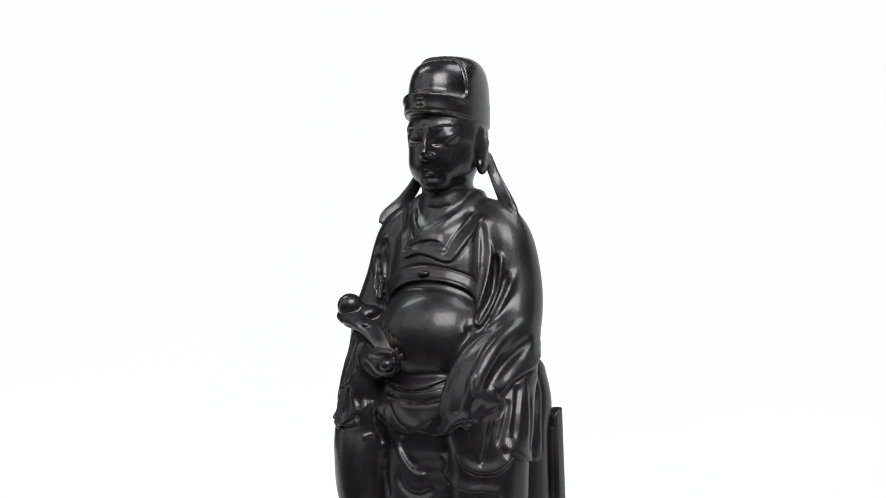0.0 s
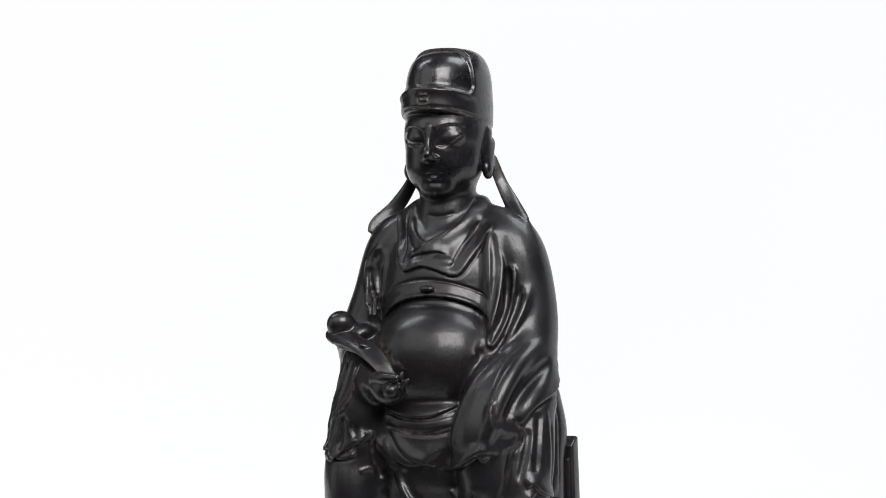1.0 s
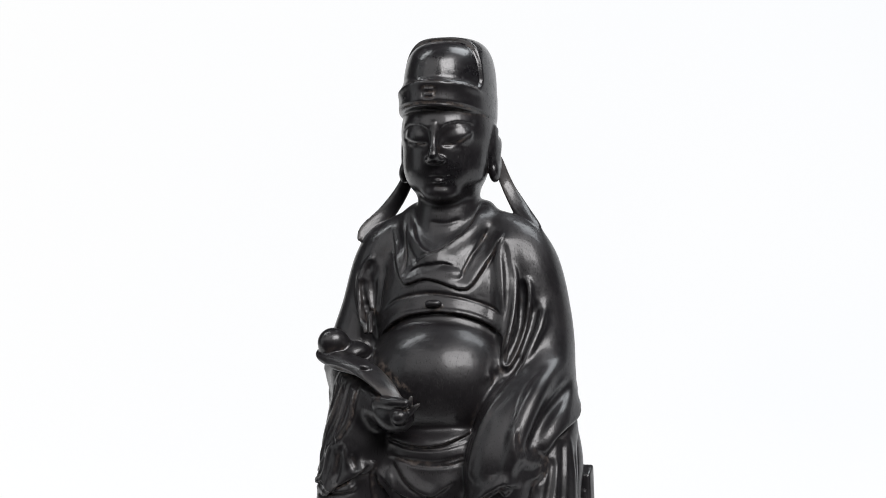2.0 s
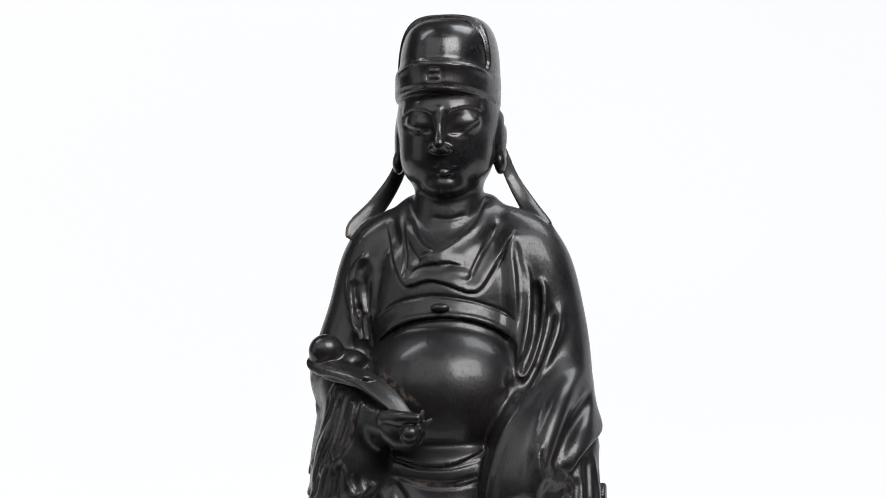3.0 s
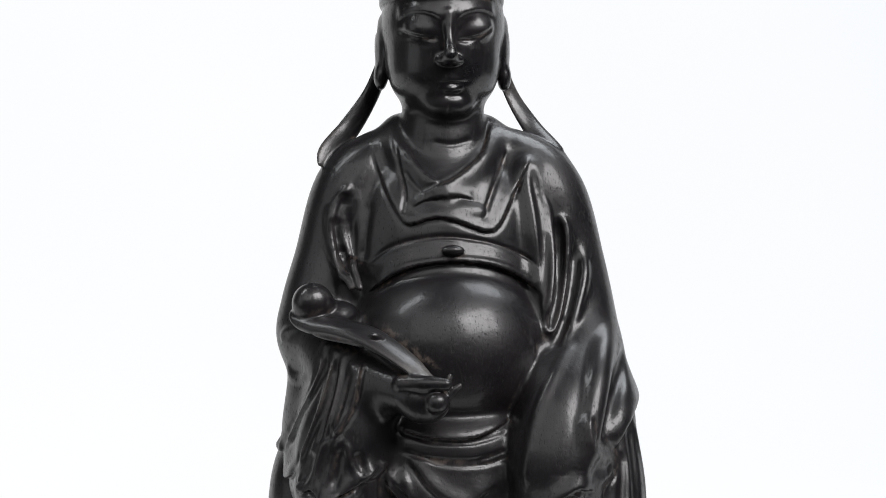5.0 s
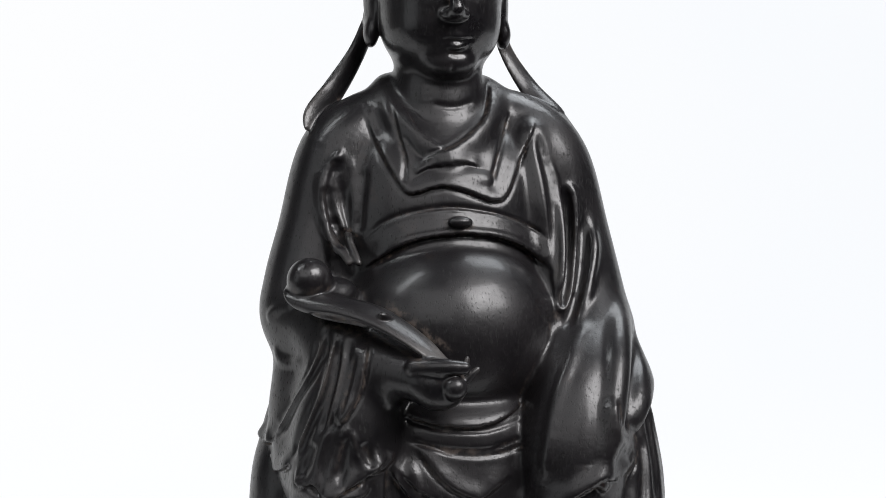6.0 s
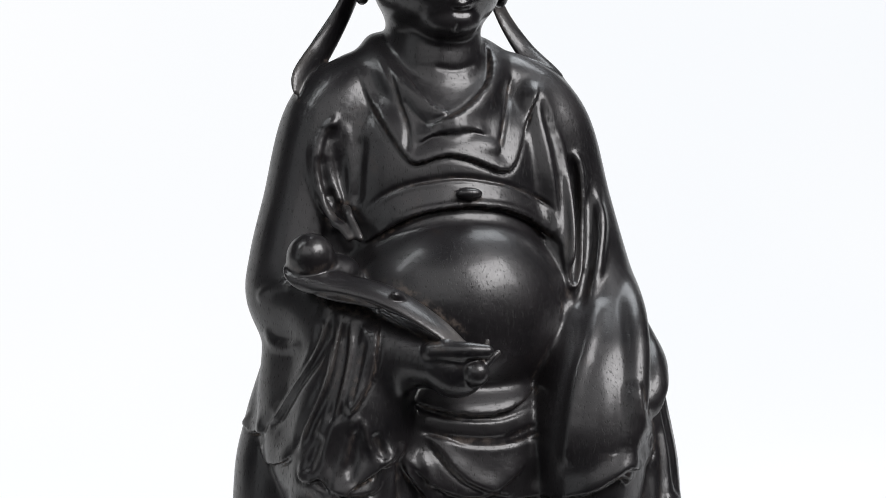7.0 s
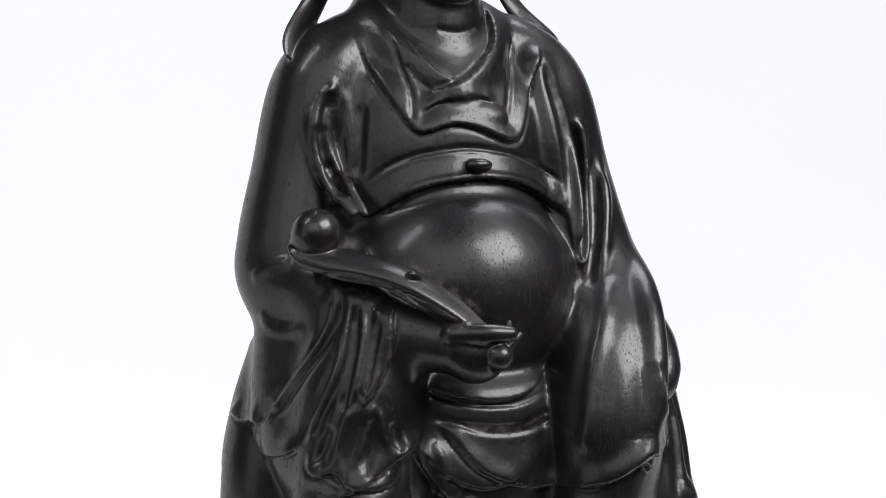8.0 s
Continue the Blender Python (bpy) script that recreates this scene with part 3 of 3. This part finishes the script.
    # its gathered end
    k.stroke("fold", -25, 1.20, 2.00, [(-31.7, 157.7), (-31.8, 152.2), (-28.7, 150.8), (-24.4, 151.7), (-20.9, 148.7), (-15.0, 147.1), (-8.8, 148.2), (-6.3, 151.9)])
    k.stroke("fold", -25, 1.00, 1.80, [(-7.8, 154.8), (-4.0, 156.1), (-1.6, 158.6), (-0.7, 161.6)])
    k.stroke("groove", -25, 1.90, 1.30, [(-14.4, 168.0), (-15.1, 157.8), (-15.3, 148.7)])
    k.stroke("groove", -25, 1.60, 1.40, [(-9.0, 166.2), (-6.8, 159.6), (-5.5, 157.0)])
    k.stroke("groove", -25, 1.60, 1.00, [(-24.6, 165.4), (-26.9, 159.0), (-28.4, 152.7)])
    k.stroke("ridge", -25, 0.90, 1.40, [(-13.1, 171.5), (-15.5, 165.7), (-17.7, 157.9), (-20.8, 150.0)])
    k.stroke("ridge", -25, 0.80, 1.40, [(-12.2, 170.3), (-10.7, 163.2), (-8.9, 155.1), (-9.8, 149.5)])
    k.stroke("ridge", -25, 1.20, 0.90, [(-19.6, 170.3), (-22.5, 162.4), (-24.1, 153.0)])
    k.stroke("ridge", -25, 1.60, 0.90, [(-49.3, 202.0), (-46.6, 205.5), (-42.0, 207.3), (-37.9, 207.8)])
    k.stroke("ridge", -25, 1.80, 0.90, [(-46.7, 194.8), (-44.5, 190.1), (-39.4, 188.5), (-32.6, 190.6)])
    # outer side of the left arm and lap
    k.stroke("groove", 30, 2.30, 3.20, [(50.1, 200.5), (37.7, 191.0), (27.9, 180.1), (20.4, 166.0)])
    k.stroke("fold", 30, 1.87, 2.88, [(30.1, 165.0), (35.0, 172.9), (43.2, 178.7), (51.6, 184.0), (54.5, 192.4)])
    k.stroke("fold", 30, 1.36, 2.16, [(-9.4, 143.1), (-2.0, 144.2), (2.9, 149.9), (7.6, 151.2), (10.8, 147.9)])
    k.stroke("fold", 30, 1.36, 2.40, [(3.5, 135.1), (7.6, 129.0), (14.0, 124.4), (22.0, 123.2), (29.9, 125.4), (34.7, 129.5), (38.5, 133.8)])
    k.stroke("fold", 30, 1.27, 1.92, [(-4.9, 132.4), (-0.4, 127.2), (-1.4, 120.8), (2.8, 116.1), (12.4, 112.5), (25.1, 112.2), (33.0, 109.1)])
    k.stroke("groove", 30, 1.76, 1.38, [(40.8, 174.0), (39.4, 160.9), (37.3, 140.5)])
    k.stroke("ridge", 30, 1.60, 0.60, [(44.1, 176.5), (45.9, 160.6), (45.1, 138.4)])
    k.stroke("groove", 30, 1.41, 1.38, [(47.4, 170.0), (47.8, 150.9), (46.5, 131.8)])
    k.stroke("groove", 30, 1.58, 1.61, [(34.9, 165.6), (32.6, 153.1), (28.3, 137.4)])
    k.stroke("groove", 30, 1.58, 1.38, [(25.9, 156.2), (22.6, 138.8), (18.8, 126.6)])
    k.stroke("fold", 30, 1.53, 1.92, [(54.1, 128.1), (54.2, 152.5), (54.0, 168.7), (50.9, 180.9)])
    k.stroke("fold", 30, 1.36, 2.16, [(32.1, 134.9), (36.3, 136.7), (39.8, 133.7), (46.1, 130.2), (54.1, 127.8)])
    k.stroke("groove", 30, 1.41, 1.61, [(-43.0, 160.3), (-41.1, 146.1), (-35.9, 136.8)])
    k.stroke("ridge", 30, 1.20, 1.30, [(-35.8, 159.4), (-34.1, 147.3), (-32.5, 137.1)])
    k.stroke("ridge", 30, 1.30, 1.50, [(-31.1, 149.2), (-28.2, 134.6), (-22.5, 124.3), (-16.6, 120.0), (-11.8, 121.4)])
    k.stroke("groove", 30, 1.94, 1.84, [(-27.1, 143.5), (-23.9, 131.6), (-17.3, 123.8)])
    k.stroke("fold", 30, 1.36, 1.92, [(-33.8, 163.7), (-28.7, 152.7), (-21.5, 147.1), (-10.1, 144.1)])
    k.stroke("groove", 30, 1.76, 1.61, [(-29.1, 121.6), (-23.9, 111.9), (-15.0, 109.1), (-6.9, 113.7)])
    k.stroke("fold", 30, 1.36, 2.16, [(-66.9, 149.3), (-63.9, 145.8), (-59.1, 150.1), (-49.6, 156.1), (-43.7, 161.4)])
    k.stroke("ridge", 30, 1.00, 1.00, [(-49.7, 140.3), (-44.7, 142.2), (-40.5, 141.4)])
    k.stroke("groove", 30, 1.58, 1.61, [(-35.2, 132.3), (-35.5, 119.4), (-33.1, 106.1)])
    # hat
    k.stroke("fold", 4, 0.90, 0.90, [(20.7, 336.0), (16.9, 338.8), (11.0, 340.7), (1.7, 341.6), (-7.2, 341.8), (-14.9, 340.6), (-20.6, 337.8), (-23.4, 335.2)])
    k.stroke("groove", 4, 0.60, 0.90, [(-22.9, 327.4), (-18.7, 329.7), (-11.5, 330.8), (-2.7, 331.3), (6.1, 331.0), (12.8, 329.6), (18.4, 327.1), (21.4, 324.8)])
    k.stroke("groove", 4, 0.50, 0.80, [(-6.1, 339.1), (-6.0, 333.5)])
    k.stroke("groove", 4, 0.50, 0.80, [(-6.0, 333.5), (-0.1, 333.8)])
    k.stroke("groove", 4, 0.50, 0.80, [(-0.1, 333.8), (-0.1, 338.9)])
    k.stroke("groove", 4, 0.50, 0.80, [(-6.1, 339.1), (-0.1, 338.9)])
    k.stroke("groove", 4, 0.50, 0.80, [(-5.6, 336.4), (-0.5, 336.4)])
    # brows
    k.stroke("fold", 4, 1.20, 0.90, [(1.1, 318.5), (4.4, 321.0), (8.5, 322.2), (13.0, 322.2), (17.1, 320.2)])
    k.stroke("fold", 4, 1.20, 0.90, [(-19.2, 318.3), (-15.6, 321.0), (-11.1, 321.5), (-6.6, 320.3), (-3.1, 317.8)])
    # eyes, nose, mouth, chin
    for s, x, y, z in ((-1, -8.4, -21.2, 315.3), (1, 10.3, -19.6, 315.6)):
        k.ball((x + s * 1.2, y - 4.2, z - 1.2), (8.4, 3.6, 4.6), 3.0, (0, 0, s * 18), mode="cut")
        k.ball((x, y + 1.3, z), (6.8, 4.0, 4.4), 2.0, (0, -s * 10, s * 18))
    k.stroke("groove", 4, 0.60, 1.50, [(1.8, 311.6), (5.2, 311.5), (9.6, 312.5), (13.7, 314.8), (16.2, 316.8)])
    k.stroke("groove", 4, 0.60, 1.50, [(-4.4, 312.3), (-7.9, 311.9), (-12.0, 312.4), (-16.0, 313.7), (-18.7, 315.2)])
    k.limb([(0.4, -24.0, 321, 1.8), (0.5, -25.8, 313, 1.5), (0.9, -28.0, 306.4, 2.5)], 1.6)
    k.ball((0.9, -27.2, 305.0), (2.4, 2.4, 2.0), 1.6)
    k.ball((0.9, -24.5, 304.3), (5.0, 2.9, 2.0), 1.6)
    k.limb([(-3.4, -20.6, 297.0, 0.6), (1.2, -22.0, 297.6, 1.1), (6.0, -20.4, 297.2, 0.6)], 1.4)
    k.limb([(-1.2, -20.7, 294.4, 0.6), (1.6, -21.7, 293.9, 1.0), (4.6, -20.5, 294.4, 0.6)], 1.4)
    k.stroke("groove", 4, 0.45, 0.80, [(-5.2, 295.9), (-1.9, 296.4), (1.0, 295.9), (4.1, 296.4), (7.3, 296.3)])
    k.stroke("groove", 4, 1.00, 0.60, [(-2.5, 292.2), (0.8, 291.5), (4.6, 292.2)])
    k.stroke("groove", 4, 0.50, 0.90, [(-0.3, 288.2), (-0.3, 286.9), (-0.7, 285.6)])
    # ears
    for s in (-1, 1):
        k.stroke("groove", s * 55, 1.5, 1.4, [(u * 1.0 + 0.82 * 5 + 12.0 if s > 0 else -(u + 0.82 * 5 + 12.0), z) for u, z in ((1.0, 314), (3.5, 317.5), (5.8, 313), (4.2, 306), (2.8, 303))])
    # belt knob
    k.ball((2, -31.2, 236), (4.2, 2.4, 1.9), 0.4)
    # folded tongue of the collar
    k.ball((4.3, -23.6, 249.6), (10.0, 3.2, 4.6), 1.2, (-25, 0, 0))
    # oval boss on the sceptre's handle
    k.ball((-25.5, -48.6, 206.0), (3.4, 1.5, 1.5), 0.3, (0, 20, 35))
    k.stroke("groove", 0, 0.6, 0.8, [(-50, 206.5), (-40, 205.2), (-28, 201.0), (-16, 192.5)])
    k.soften(share=0.1)
    return k


def hollows(k, verts):
    """Where dust stays, where thin edges are rubbed, and the polish of the head and the sceptre."""
    normal = np.stack([k.value(verts + o) - k.value(verts - o) for o in np.eye(3) * k.step], 1)
    size = np.linalg.norm(normal, axis=1) + 1e-9
    normal /= size[:, None]
    slope = np.clip(size / (2 * k.step), 0.2, 2)
    dust = np.clip((0.62 - k.value(verts + normal * 2.0) / (2.0 * slope)) / 0.5, 0, 1)
    worn = np.clip((0.72 + k.value(verts - normal * 1.3) / (1.3 * slope)) / 0.35, 0, 1)
    ball = np.linalg.norm(verts - np.array([-48, -31, 217]), axis=1)
    polish = np.maximum(np.clip((verts[:, 2] - 284) / 8, 0, 1), np.clip((10.5 - ball) / 2, 0, 1))
    return np.stack([dust, worn, polish], 1)


def statue():
    k = statue_carved(STEP)
    k.plane((0, 0, 100), (0, 0, -1), 0.3, (-86, -76, 96), (86, 44, 104))
    verts, quads = k.mesh()
    # the plain skirt and feet below, on a coarser grid
    low = statue_forms(1.2, -4, 108)
    low.plane((0, 0, 101), (0, 0, 1), 0.3, (-86, -76, 96), (86, 44, 108))
    more, faces = low.mesh()
    hollow = hollows(k, verts)
    quads = np.concatenate([quads, faces + len(verts)])
    verts, hollow = np.concatenate([verts, more]), np.concatenate([hollow, hollows(low, more)])
    me = bpy.data.meshes.new("seated_statue")
    me.vertices.add(len(verts))
    me.vertices.foreach_set("co", (verts * 0.001).astype(np.float32).ravel())
    me.loops.add(quads.size)
    me.loops.foreach_set("vertex_index", quads.astype(np.int32).ravel())
    me.polygons.add(len(quads))
    me.polygons.foreach_set("loop_start", np.arange(0, quads.size, 4, dtype=np.int32))
    me.update(calc_edges=True)
    me.validate()
    me.polygons.foreach_set("use_smooth", [True] * len(me.polygons))
    for i, name in enumerate(("dust", "worn", "polish")):
        layer = me.attributes.new(name, "FLOAT", "POINT")
        layer.data.foreach_set("value", hollow[:, i].astype(np.float32))
    me.materials.append(WOOD)
    ob = new("seated_statue", me)
    return tagged(ob, "nearly black carved hardwood statue of a seated official holding a sceptre", "statue")


def chair():
    base = tagged(new("low_back_chair"), "dark carved wooden chair with a low plain backrest board", "chair")
    part("plinth", box((-0.08, -0.075, -0.004), (0.08, 0.02, 0.0055), 0.001), WOOD, base)
    part("backrest", box((-0.058, 0.0068, 0.03), (0.0675, 0.0125, 0.147), 0.0015), WOOD, base)
    for at, back, tall in ((-0.0605, 0.0085, 0.1405), (0.0708, 0.0125, 0.1505)):
        bm = box((-0.0035, -0.0045, 0.0), (0.0035, 0.0045, tall), 0.0014, 3)
        for vert in bm.verts:
            if vert.co.z > 0.1:
                vert.co.z += 0.5 * vert.co.y
            vert.co.x += at * (1 - 0.55 * vert.co.z)
            vert.co.y += back
            vert.co.z += 0.0056
        part("post", bm, WOOD, base, smooth=True)


statue()
chair()
